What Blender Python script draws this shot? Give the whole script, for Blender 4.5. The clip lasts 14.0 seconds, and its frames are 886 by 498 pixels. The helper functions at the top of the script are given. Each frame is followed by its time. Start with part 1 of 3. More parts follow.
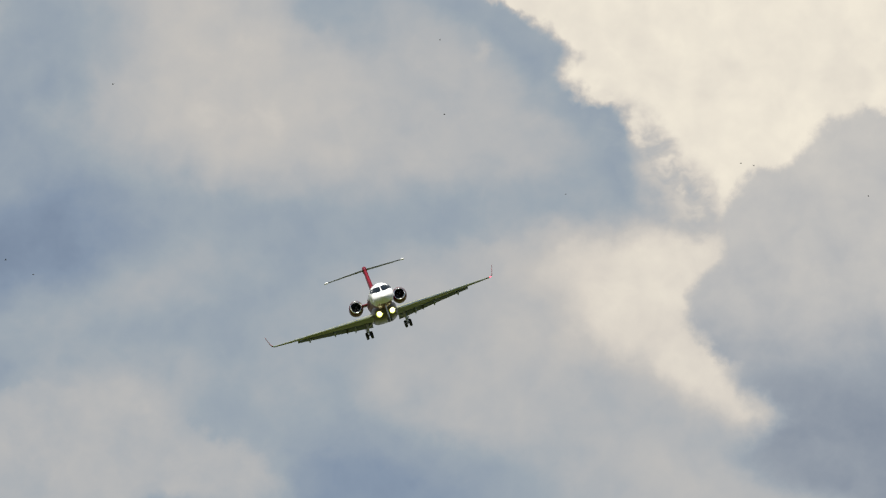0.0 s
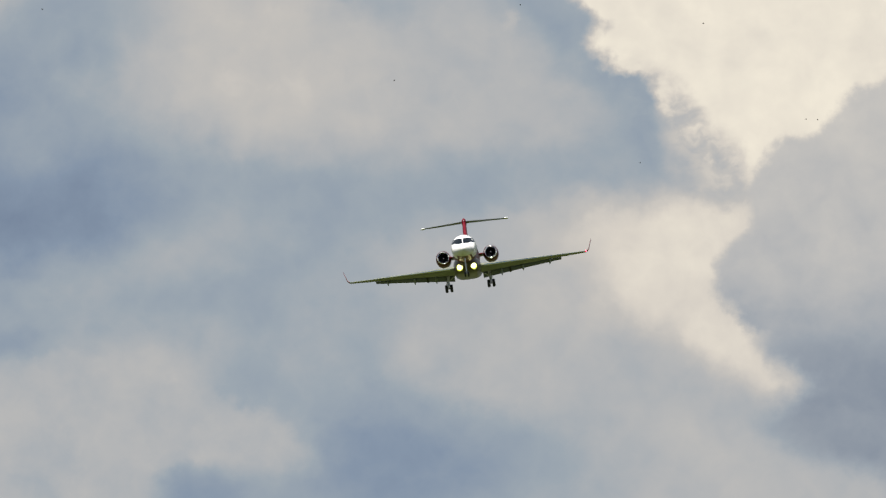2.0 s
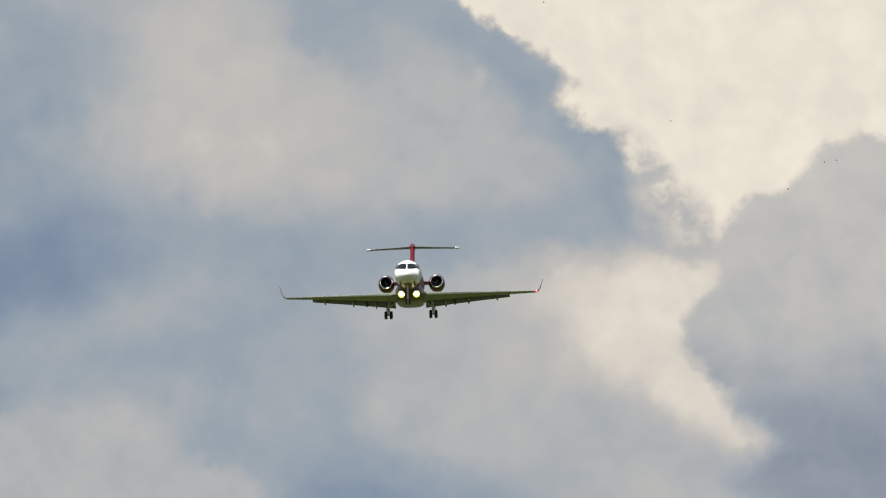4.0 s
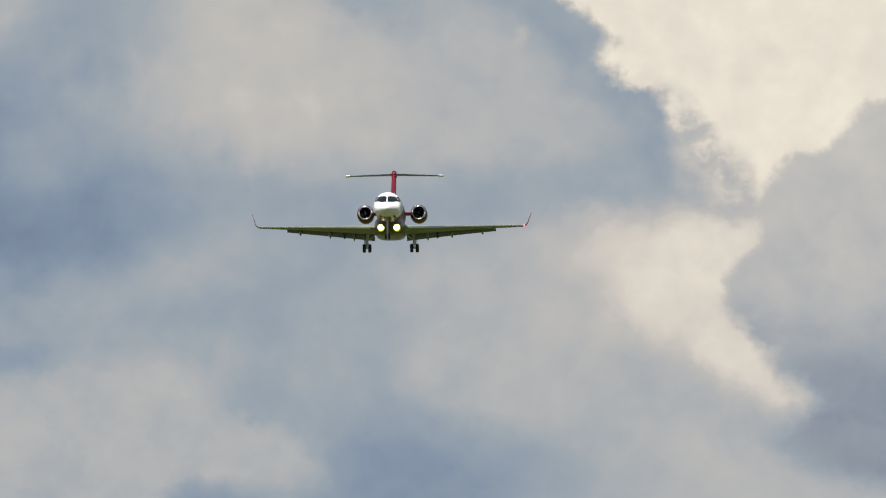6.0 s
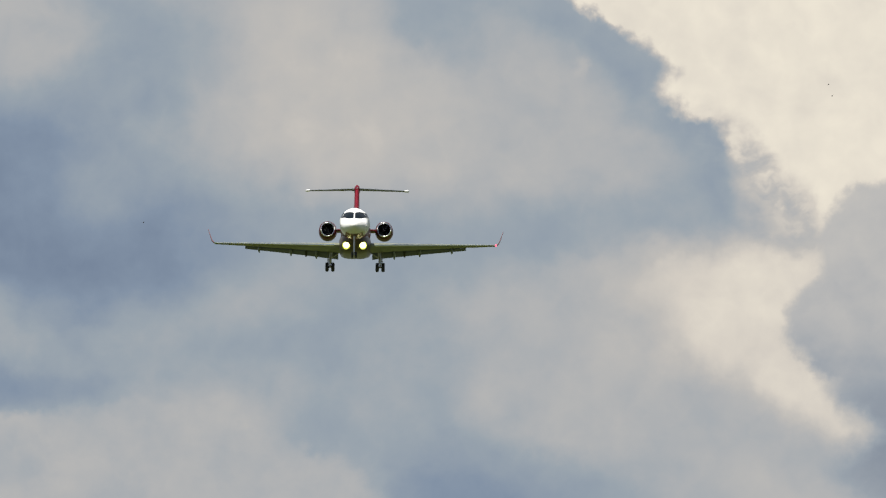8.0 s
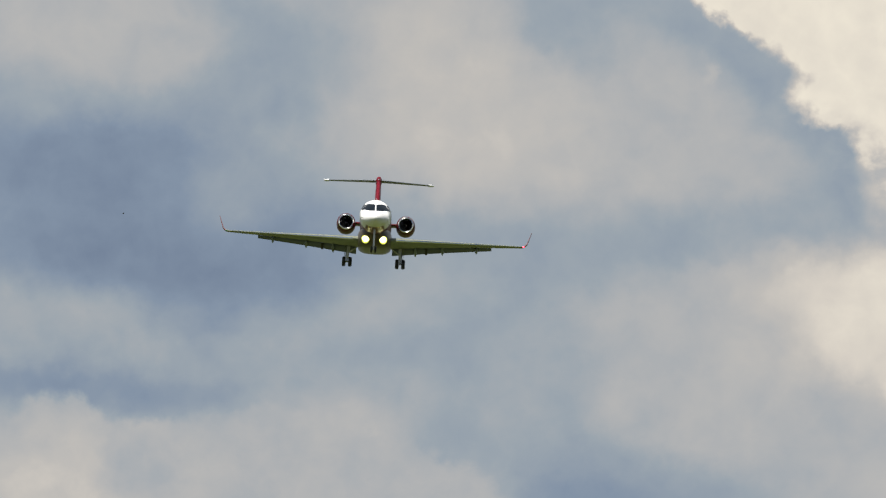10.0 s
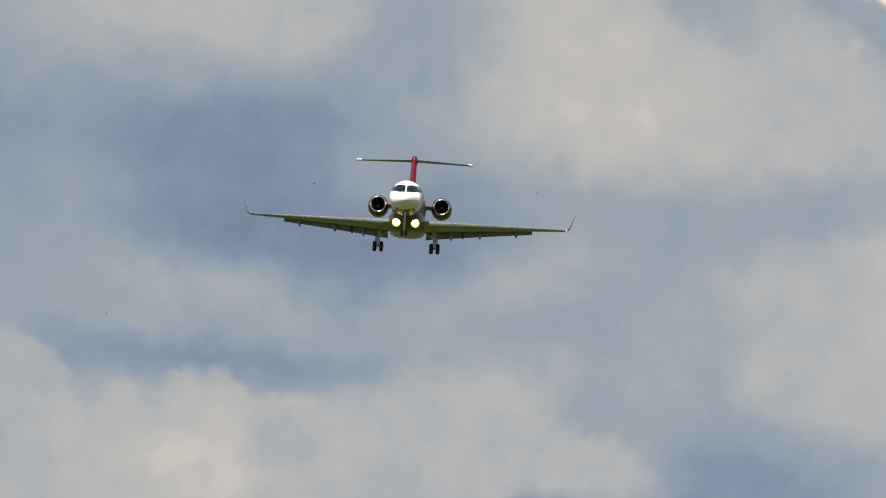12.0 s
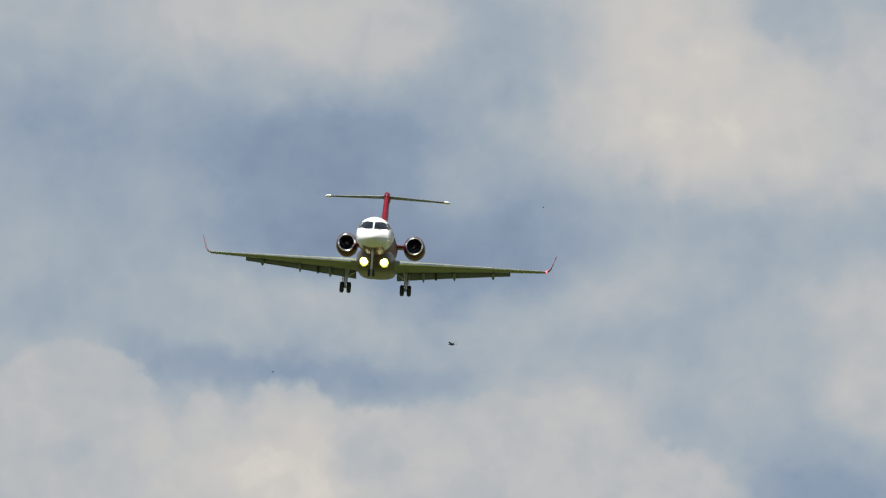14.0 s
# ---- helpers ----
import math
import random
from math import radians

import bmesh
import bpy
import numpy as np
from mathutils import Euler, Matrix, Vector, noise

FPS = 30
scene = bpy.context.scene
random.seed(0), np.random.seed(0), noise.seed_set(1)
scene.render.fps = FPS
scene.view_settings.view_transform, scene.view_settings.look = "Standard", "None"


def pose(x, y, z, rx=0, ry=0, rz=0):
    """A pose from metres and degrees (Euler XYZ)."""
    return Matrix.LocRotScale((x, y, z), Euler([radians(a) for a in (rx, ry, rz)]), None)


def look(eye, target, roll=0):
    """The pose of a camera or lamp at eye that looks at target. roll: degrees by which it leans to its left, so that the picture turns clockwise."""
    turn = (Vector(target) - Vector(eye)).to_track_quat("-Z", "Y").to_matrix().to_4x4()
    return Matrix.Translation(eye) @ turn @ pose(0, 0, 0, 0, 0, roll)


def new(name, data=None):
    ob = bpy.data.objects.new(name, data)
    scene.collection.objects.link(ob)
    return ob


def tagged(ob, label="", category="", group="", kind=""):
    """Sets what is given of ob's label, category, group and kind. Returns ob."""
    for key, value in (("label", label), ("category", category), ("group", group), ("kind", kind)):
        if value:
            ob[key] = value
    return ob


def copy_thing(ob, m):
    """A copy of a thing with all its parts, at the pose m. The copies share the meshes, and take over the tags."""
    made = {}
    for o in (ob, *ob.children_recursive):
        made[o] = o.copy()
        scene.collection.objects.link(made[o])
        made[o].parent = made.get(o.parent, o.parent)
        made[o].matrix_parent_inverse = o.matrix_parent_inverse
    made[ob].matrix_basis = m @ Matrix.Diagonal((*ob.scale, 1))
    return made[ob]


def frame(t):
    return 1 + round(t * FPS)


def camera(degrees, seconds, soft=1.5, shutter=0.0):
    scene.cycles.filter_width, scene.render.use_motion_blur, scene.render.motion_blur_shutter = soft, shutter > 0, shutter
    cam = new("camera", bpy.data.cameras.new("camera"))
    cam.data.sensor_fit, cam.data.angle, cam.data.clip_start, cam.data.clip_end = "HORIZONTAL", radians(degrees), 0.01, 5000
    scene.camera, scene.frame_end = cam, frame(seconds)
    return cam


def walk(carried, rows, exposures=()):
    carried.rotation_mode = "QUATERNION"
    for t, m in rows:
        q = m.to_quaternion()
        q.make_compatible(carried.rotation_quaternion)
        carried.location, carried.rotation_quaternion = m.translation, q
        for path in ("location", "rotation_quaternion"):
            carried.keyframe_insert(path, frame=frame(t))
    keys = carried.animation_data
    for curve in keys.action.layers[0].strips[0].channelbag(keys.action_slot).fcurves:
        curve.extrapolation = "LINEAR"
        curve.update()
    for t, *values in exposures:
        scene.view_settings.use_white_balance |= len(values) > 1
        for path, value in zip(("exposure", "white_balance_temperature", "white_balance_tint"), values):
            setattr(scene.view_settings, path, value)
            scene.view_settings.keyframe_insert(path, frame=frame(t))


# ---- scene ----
# Camera: on the ground, with a very long lens, panning after the aircraft.
# Azimuth and elevation in degrees; north is +y.
EYE = (0.0, 0.0, 1.7)
cam = camera(1.6, 14.0, soft=1.25)
PAN = [
    (0, 0.1649, 3.9999),
    (0.5, -0.0039, 3.9656),
    (1, 0.0352, 3.9609),
    (1.5, 0.0273, 3.9546),
    (2, 0.1148, 3.9437),
    (2.5, 0.2163, 3.9469),
    (3, 0.2821, 3.9625),
    (3.2, 0.2633, 3.9781),
    (5.3, 0.1125, 4.1078),
    (5.5, 0.1218, 4.0734),
    (6, 0.0968, 3.9718),
    (6.5, -0.0953, 3.9468),
    (7, -0.1359, 3.9235),
    (7.5, -0.0000, 4.0000),
    (8, -0.0141, 4.0281),
    (8.5, -0.0063, 4.0250),
    (9, -0.2047, 4.0453),
    (9.2, -0.2086, 4.0453),
    (11.3, -0.4421, 4.0159),
    (11.5, -0.4788, 4.0104),
    (12, -0.5101, 3.9933),
    (12.5, -0.5711, 3.9698),
    (13, -0.7414, 3.9463),
    (13.5, -0.7227, 4.0198),
    (14, -0.6665, 4.0182),
]


def aim(az, el):
    a, e = radians(az), radians(el)
    return look(EYE, (EYE[0] + 100 * math.sin(a) * math.cos(e), EYE[1] + 100 * math.cos(a) * math.cos(e), EYE[2] + 100 * math.sin(e)))


walk(cam, [(t, aim(az, el)) for t, az, el in PAN],
     exposures=[(0, 0.40), (3, 0.38), (9, 0.34), (11.5, 0.36), (12, 0.36), (12.5, 0.41), (13, 0.49), (13.5, 0.50), (14, 0.54)])

# ---------------------------------------------------------------- light
SUN_EL, SUN_AZ = 62.0, 205.0     # high, behind the camera
sun_data = bpy.data.lights.new("sun", "SUN")
sun_data.energy, sun_data.angle, sun_data.color = 5.0, radians(0.53), (1.0, 0.955, 0.88)
sun = new("sun", sun_data)
_a, _e = radians(SUN_AZ), radians(SUN_EL)
sun.matrix_world = look((math.sin(_a) * math.cos(_e) * 900, math.cos(_a) * math.cos(_e) * 900, math.sin(_e) * 900), (0, 0, 0))

world = bpy.data.worlds.new("world")
scene.world = world
world.use_nodes = True
wt = world.node_tree
sky = wt.nodes.new("ShaderNodeTexSky")
sky.sky_type, sky.sun_disc = "NISHITA", False
sky.sun_elevation, sky.sun_rotation = radians(SUN_EL), radians(SUN_AZ)
wt.links.new(sky.outputs[0], wt.nodes["Background"].inputs[0])
wt.nodes["Background"].inputs[1].default_value = 0.05


# ---------------------------------------------------------------- materials
class Tree:
    """Short hand for a material's node tree."""

    def __init__(self, name):
        self.mat = bpy.data.materials.new(name)
        self.mat.use_nodes = True
        self.nt = self.mat.node_tree
        self.bsdf = self.nt.nodes["Principled BSDF"]

    def put(self, sock, value):
        if isinstance(value, bpy.types.NodeSocket):
            self.nt.links.new(value, sock)
        else:
            sock.default_value = value

    def m(self, op, *args):
        n = self.nt.nodes.new("ShaderNodeMath")
        n.operation = op
        for i, a in enumerate(args):
            self.put(n.inputs[i], a)
        return n.outputs[0]

    def vm(self, op, *args):
        n = self.nt.nodes.new("ShaderNodeVectorMath")
        n.operation = op
        for i, a in enumerate(args):
            self.put(n.inputs[i], a)
        return n.outputs["Value"] if op in ("DOT_PRODUCT", "LENGTH") else n.outputs[0]

    def noise(self, vec, scale, detail=4.0, rough=0.5, colour=False):
        n = self.nt.nodes.new("ShaderNodeTexNoise")
        self.put(n.inputs["Vector"], vec)
        n.inputs["Scale"].default_value, n.inputs["Detail"].default_value, n.inputs["Roughness"].default_value = scale, detail, rough
        return n.outputs["Color" if colour else 0]

    def ramp(self, fac, stops, mode="LINEAR"):
        n = self.nt.nodes.new("ShaderNodeValToRGB")
        n.color_ramp.interpolation = mode
        while len(n.color_ramp.elements) < len(stops):
            n.color_ramp.elements.new(0.5)
        for el, (p, c) in zip(n.color_ramp.elements, stops):
            el.position, el.color = p, (*c, 1)
        self.put(n.inputs[0], fac)
        return n.outputs[0]

    def mix(self, fac, a, b):
        n = self.nt.nodes.new("ShaderNodeMix")
        n.data_type = "RGBA"
        self.put(n.inputs[0], fac)
        self.put(n.inputs[6], a if isinstance(a, bpy.types.NodeSocket) else (*a, 1))
        self.put(n.inputs[7], b if isinstance(b, bpy.types.NodeSocket) else (*b, 1))
        return n.outputs[2]

    def coord(self, kind="Object"):
        return self.nt.nodes.new("ShaderNodeTexCoord").outputs[kind]

    def xyz(self, vec):
        n = self.nt.nodes.new("ShaderNodeSeparateXYZ")
        self.put(n.inputs[0], vec)
        return n.outputs

    def step(self, x, a, b):
        n = self.nt.nodes.new("ShaderNodeMapRange")
        n.interpolation_type = "SMOOTHSTEP"
        for i, v in enumerate((x, a, b, 0.0, 1.0)):
            self.put(n.inputs[i], v)
        return n.outputs[0]

    def bump(self, height, strength, dist):
        n = self.nt.nodes.new("ShaderNodeBump")
        n.inputs["Strength"].default_value, n.inputs["Distance"].default_value = strength, dist
        self.put(n.inputs["Height"], height)
        self.put(self.bsdf.inputs["Normal"], n.outputs[0])


def srgb(r, g, b):
    return tuple(((c / 255 + 0.055) / 1.055) ** 2.4 for c in (r, g, b))


def surface(name, colour, rough, metal=0.0, coat=0.0, vary=0.12, scale=1.5, bump=0.0, gloss=0.5):
    """Base colour with broad stains and fine grain, at real size."""
    t = Tree(name)
    p = t.coord()
    broad, fine = t.noise(p, scale, 5), t.noise(p, scale * 14, 3)
    f = t.m("MULTIPLY_ADD", fine, 0.35, t.m("MULTIPLY", broad, 0.65))
    dark = tuple(c * (1 - vary * 1.6) for c in colour)
    light = tuple(min(1, c * (1 + vary * 0.6)) for c in colour)
    t.put(t.bsdf.inputs["Base Color"], t.mix(t.step(f, 0.3, 0.7), dark, light))
    t.put(t.bsdf.inputs["Roughness"], t.m("MULTIPLY_ADD", broad, 0.14, rough - 0.07))
    t.bsdf.inputs["Metallic"].default_value = metal
    t.bsdf.inputs["Coat Weight"].default_value = coat
    t.bsdf.inputs["Specular IOR Level"].default_value = gloss
    t.bsdf.inputs["Coat Roughness"].default_value = 0.06
    if bump:
        t.bump(fine, bump, 0.01)
    return t.mat


def glowing(name, colour, strength):
    t = Tree(name)
    t.bsdf.inputs["Base Color"].default_value = (*colour, 1)
    t.bsdf.inputs["Emission Color"].default_value = (*colour, 1)
    t.bsdf.inputs["Emission Strength"].default_value = strength
    t.bsdf.inputs["Roughness"].default_value = 0.2
    return t.mat


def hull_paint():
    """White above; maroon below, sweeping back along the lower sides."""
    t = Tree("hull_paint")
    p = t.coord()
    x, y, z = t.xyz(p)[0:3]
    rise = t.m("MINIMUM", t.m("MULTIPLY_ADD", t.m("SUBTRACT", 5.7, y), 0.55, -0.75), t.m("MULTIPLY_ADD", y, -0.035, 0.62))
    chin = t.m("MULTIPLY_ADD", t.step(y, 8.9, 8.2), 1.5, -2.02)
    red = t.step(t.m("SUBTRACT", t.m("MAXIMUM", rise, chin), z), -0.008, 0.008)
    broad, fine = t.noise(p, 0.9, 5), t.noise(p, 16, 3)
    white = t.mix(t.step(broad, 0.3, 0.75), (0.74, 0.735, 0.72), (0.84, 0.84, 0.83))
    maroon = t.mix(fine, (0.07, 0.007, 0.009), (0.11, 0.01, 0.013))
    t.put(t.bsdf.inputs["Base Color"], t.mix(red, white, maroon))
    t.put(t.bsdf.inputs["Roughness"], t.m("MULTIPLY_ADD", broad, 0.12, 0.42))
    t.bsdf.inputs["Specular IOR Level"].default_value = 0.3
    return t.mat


HULL = hull_paint()
WHITE = surface("white_paint", (0.78, 0.78, 0.77), 0.28, coat=0.5, vary=0.06)
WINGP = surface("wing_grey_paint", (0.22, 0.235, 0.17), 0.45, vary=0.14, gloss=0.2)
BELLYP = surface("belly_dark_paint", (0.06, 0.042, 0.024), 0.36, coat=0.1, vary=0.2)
WINGLETP = surface("winglet_paint", (0.24, 0.11, 0.12), 0.4, coat=0.0, vary=0.1)
FLAPP = surface("flap_grey_paint", (0.07, 0.085, 0.14), 0.45, coat=0.0, vary=0.12)
RED = surface("red_paint", (0.16, 0.003, 0.014), 0.4, gloss=0.3, coat=0.0, vary=0.1)
MAROON = surface("maroon_paint", (0.09, 0.009, 0.012), 0.35, gloss=0.2, coat=0.0, vary=0.12)
CHROME = surface("polished_metal", (0.86, 0.86, 0.85), 0.17, metal=1.0, vary=0.04)
STEEL = surface("gear_steel", (0.5, 0.5, 0.49), 0.36, metal=0.5, vary=0.15, scale=6)
TAILP = surface("tailplane_paint", (0.16, 0.185, 0.24), 0.45, vary=0.12, gloss=0.3)
BOOT = surface("boot_metal", (0.2, 0.22, 0.24), 0.3, metal=0.3, vary=0.12, scale=4)
RUBBER = surface("tyre_rubber", (0.018, 0.018, 0.019), 0.75, vary=0.25, scale=8, bump=0.3)
DARK = surface("dark_metal", (0.03, 0.03, 0.034), 0.45, metal=0.6, vary=0.2, scale=5)
BLADE = surface("fan_titanium", (0.3, 0.3, 0.32), 0.35, metal=0.9, vary=0.15, scale=5)
GLASS = surface("cockpit_glass", (0.006, 0.011, 0.018), 0.06, vary=0.2, gloss=0.1)
SEAL = surface("black_seal", (0.02, 0.02, 0.02), 0.6, vary=0.2, scale=6)
LAMP = glowing("landing_lamp_glow", (1.0, 0.96, 0.45), 3.8)
BLOOM = glowing("lamp_bloom", (0.75, 0.8, 0.12), 0.8)
NAVRED = glowing("red_lamp_glow", (1.0, 0.02, 0.04), 14.0)
NAVGREEN = surface("green_lens", (0.02, 0.2, 0.08), 0.2, coat=0.8, scale=5)
FEATHER = surface("dark_feathers", (0.035, 0.032, 0.03), 0.7, vary=0.3, scale=30)
BEAK = surface("horn_beak", (0.06, 0.05, 0.04), 0.5, vary=0.2, scale=40)


def grass():
    t = Tree("airfield_grass")
    p = t.coord()
    broad, mid, fine = t.noise(p, 0.004, 5), t.noise(p, 0.05, 5), t.noise(p, 1.5, 4)
    a = t.mix(t.step(broad, 0.35, 0.68), (0.043, 0.062, 0.005), (0.066, 0.074, 0.008))
    b = t.mix(t.step(mid, 0.35, 0.7), (0.034, 0.053, 0.0045), (0.068, 0.075, 0.009))
    t.put(t.bsdf.inputs["Base Color"], t.mix(t.m("MULTIPLY", fine, 0.8), a, b))
    t.bsdf.inputs["Roughness"].default_value = 0.9
    t.bump(fine, 0.6, 0.1)
    return t.mat


# ---------------------------------------------------------------- clouded sky
# Sky units of 0.10205 degrees: u grows eastward, v downward; (7.84, 4.41) is due north at 4 degrees.
# Soft swells of the deck: gain, centre (u, v), reach along and across, turn in degrees.
DECK_WEST = [(-0.07, -6.5, 5.5, 1.8, 0.6, -18), (-0.07, -6, 1.5, 1.1, 1, -18), (-0.13, -5.5, 3, 2.8, 1.6, 40), (0.07, -5.5, 8.5, 2.8, 1.6, 40), (0.06, -5, 6, 0.7, 0.6), (-0.12, -4, 6, 1.8, 0.6, 18),
    (-0.1, -3.5, 2, 2.8, 0.8)]
DECK_MIDWEST = [(0.17, -2, 8.5, 1.8, 1, 18), (0.07, -2, 7.5, 1.8, 0.6, 18), (0.15, -1.5, 0, 1.8, 1), (0.12, -1.5, 5, 1.8, 0.6, 18), (-0.27, -1, 6.5, 1.8, 0.6), (0.2, -1, 7, 1.1, 0.6),
    (-0.1, -1, 4.5, 1.8, 0.6), (-0.26, -0.5, 3.5, 2.8, 1.6, 18), (0.07, -0.5, 8.5, 0.7, 0.6), (0.09, 0, 5.5, 1.1, 0.6, 40), (0.07, 0.5, 0.5, 1.1, 1, 40), (-0.06, 0.5, 8, 0.7, 0.6),
    (-0.11, 1.5, 1.5, 2.8, 0.8, -18), (0.08, 1.5, 3, 0.7, 0.6), (-0.08, 1.5, 6.5, 1.8, 0.6), (0.06, 1.5, 7, 0.7, 0.6)]
DECK_MIDDLE = [(0.09, 2.5, 8, 2.8, 0.8), (-0.18, 2.5, 4.5, 2.8, 0.8, -18), (0.17, 2.5, 9, 1.1, 0.6, -18), (-0.09, 2.5, 0, 1.8, 0.6, 18), (-0.12, 3, 3.5, 1.1, 0.6, -18), (0.06, 3.5, 7, 1.8, 0.6),
    (0.06, 4, 5, 1.8, 0.6, -18), (0.14, 4.5, 8, 1.1, 0.6, 40), (-0.13, 4.5, 9.5, 0.7, 0.6), (-0.07, 5, 6, 1.8, 0.6), (0.08, 5, 2.5, 1.8, 0.6, 18), (0.07, 5, 0, 1.1, 1),
    (-0.1, 5.5, 7.5, 0.7, 0.6)]
DECK_EAST = [(0.21, 6, 1.5, 2.8, 1.6, 18), (-0.11, 6, 9.5, 2.8, 0.8), (0.04, 6, 8.5, 1.1, 0.6, 40), (-0.08, 6.5, 4, 1.1, 0.6), (-0.09, 7.5, 4.5, 2.8, 0.8, -18), (-0.12, 7.5, 0, 1.1, 1, -18),
    (-0.08, 7.5, 8.5, 0.7, 0.6), (-0.2, 8.5, 8.5, 1.8, 1, 18), (0.07, 8.5, 5, 1.1, 0.6), (0.03, 9, 6, 1.8, 0.6, 40), (0.1, 9.5, 2.5, 1.8, 0.6)]
DECK_FAR_EAST = [(0.05, 10, 1.5, 1.8, 0.6, 40), (0.05, 10, 7, 1.1, 0.6), (-0.07, 10.5, 8.5, 1.1, 0.6, -18), (0.07, 11, 6, 0.7, 0.6), (-0.06, 12, 6.5, 1.1, 0.6, 40), (-0.08, 12, 1.5, 2.8, 0.8, 40),
    (-0.09, 13, 3, 2.8, 0.8, -18), (-0.08, 13, 4, 0.7, 0.6), (0.1, 13, 6, 1.8, 0.6, 18), (0.25, 13.5, 5.5, 2.8, 1.6), (0.11, 13.5, 8.5, 2.8, 0.8, 18), (0.21, 13.5, 4.5, 1.8, 0.6),
    (0.12, 14.5, 7, 1.1, 0.6, 40)]


def cloud_sheet():
    t = Tree("clouded_sky")
    x, y, z = t.xyz(t.vm("NORMALIZE", t.coord()))[0:3]
    u = t.m("MULTIPLY_ADD", t.m("ARCTAN2", x, y), 561.47, 7.84)
    v = t.m("MULTIPLY_ADD", t.m("ARCSINE", z), -561.47, 4.41 + 561.47 * radians(4))
    n = t.nt.nodes.new("ShaderNodeCombineXYZ")
    t.put(n.inputs[0], u), t.put(n.inputs[1], v)
    flat = n.outputs[0]

    def warped(p, *layers):
        for scale, amp, detail in layers:
            w = t.vm("SUBTRACT", t.noise(flat, scale, detail, 0.55, True), (0.5, 0.5, 0.5))
            p = t.vm("ADD", p, t.vm("MULTIPLY", w, (amp, amp, 0)))
        return p

    soft = warped(flat, (0.6, 0.9, 2), (1.9, 0.55, 4))
    crisp = warped(flat, (0.9, 0.5, 2), (2.6, 0.46, 4), (7.0, 0.12, 3))

    def dist2(p, cu, cv, ru, rv, turn=0.0):
        d = t.vm("SUBTRACT", p, (cu, cv, 0))
        if turn:
            c, s = math.cos(radians(turn)), math.sin(radians(turn))
            n2 = t.nt.nodes.new("ShaderNodeCombineXYZ")
            t.put(n2.inputs[0], t.vm("DOT_PRODUCT", d, (c / ru, s / ru, 0)))
            t.put(n2.inputs[1], t.vm("DOT_PRODUCT", d, (-s / rv, c / rv, 0)))
            d = n2.outputs[0]
        else:
            d = t.vm("MULTIPLY", d, (1 / ru, 1 / rv, 0))
        return t.vm("DOT_PRODUCT", d, d)

    def haze(total, amp, *where):
        return t.m("MULTIPLY_ADD", t.m("POWER", 0.36788, dist2(soft, *where)), amp, total)

    def bank(p, width, *lobes):
        """1 inside the union of the lobes, falling to 0 over the given width at the rim."""
        best = None
        for lobe in lobes:
            s = t.m("SUBTRACT", 1.0, t.m("SQRT", dist2(p, *lobe)))
            s = t.m("MULTIPLY", s, min(lobe[2], lobe[3]))
            best = s if best is None else t.m("SMOOTH_MAX", best, s, 0.25)
        return t.step(best, -width, width)

    def over(total, value, mask):
        n3 = t.nt.nodes.new("ShaderNodeMix")
        t.put(n3.inputs[0], mask), t.put(n3.inputs[2], total), t.put(n3.inputs[3], value)
        return n3.outputs[0]

    # broad light and dark in the cloud deck
    s = t.m("ADD", 0.45, 0.0)
    for amp, *where in DECK_WEST + DECK_MIDWEST + DECK_MIDDLE + DECK_EAST + DECK_FAR_EAST:
        s = haze(s, 1.1 * amp, *where)
    # paler billows and veils with an edge of their own
    for value, share, width, *lobes in (
            (0.57, 0.6, 0.22, (-0.6, 0.0, 1.85, 1.0, 18), (-2.6, 0.0, 1.2, 0.6)),
            (0.69, 0.5, 0.3, (6.0, 1.5, 2.0, 1.35, 12), (5.3, 0.1, 1.4, 0.7), (6.9, 2.4, 1.5, 0.5)),
            (0.58, 0.5, 0.2, (9.6, 2.4, 2.2, 0.75, 6), (9.6, 0.9, 1.3, 0.6, 30), (2.5, 2.05, 0.4, 0.3)),
            (0.42, 0.5, 0.14, (-2.3, 5.5, 2.4, 0.55, 12), (1.4, 6.0, 2.6, 0.42, 4), (5.2, 4.9, 1.5, 0.42, -8)),
            (0.60, 0.5, 0.25, (10.6, 5.5, 1.6, 1.15, 25), (9.6, 7.0, 1.6, 0.75, 15))):
        s = over(s, t.m("MULTIPLY_ADD", t.noise(crisp, 0.8, 5), 0.2, value - 0.1), t.m("MULTIPLY", bank(crisp, width, *lobes), share))
    # dark rolls of shade
    for value, share, width, *lobes in (
            (0.08, 0.55, 0.3, (-0.6, 2.6, 2.3, 0.85), (1.0, 4.25, 2.1, 0.55, 12), (-0.8, 3.9, 2.0, 0.7)),
            (0.18, 0.55, 0.26, (-0.9, 6.45, 2.2, 0.3, 4), (7.9, 8.9, 1.5, 0.75, 8), (4.7, 9.3, 0.6, 0.4), (-3.6, 6.2, 0.9, 0.2)),
            (0.30, 0.5, 0.3, (2.3, 1.5, 0.9, 1.5), (1.7, 2.9, 1.2, 0.5)),
            (0.34, 0.5, 0.2, (9.6, 3.85, 2.0, 0.32), (5.6, 3.75, 1.9, 0.28, 3), (7.4, 0.1, 0.5, 0.4))):
        s = over(s, t.m("MULTIPLY_ADD", t.noise(crisp, 0.8, 5), 0.16, value - 0.08), t.m("MULTIPLY", bank(crisp, width, *lobes), share))
    # its ragged eastern rim, a little darker than the rest
    rim = bank(soft, 0.4, (10.6, 0.75, 2.3, 0.42, 39), (12.3, 2.3, 1.1, 0.4, 46))
    s = t.m("MULTIPLY_ADD", rim, -0.07, s)
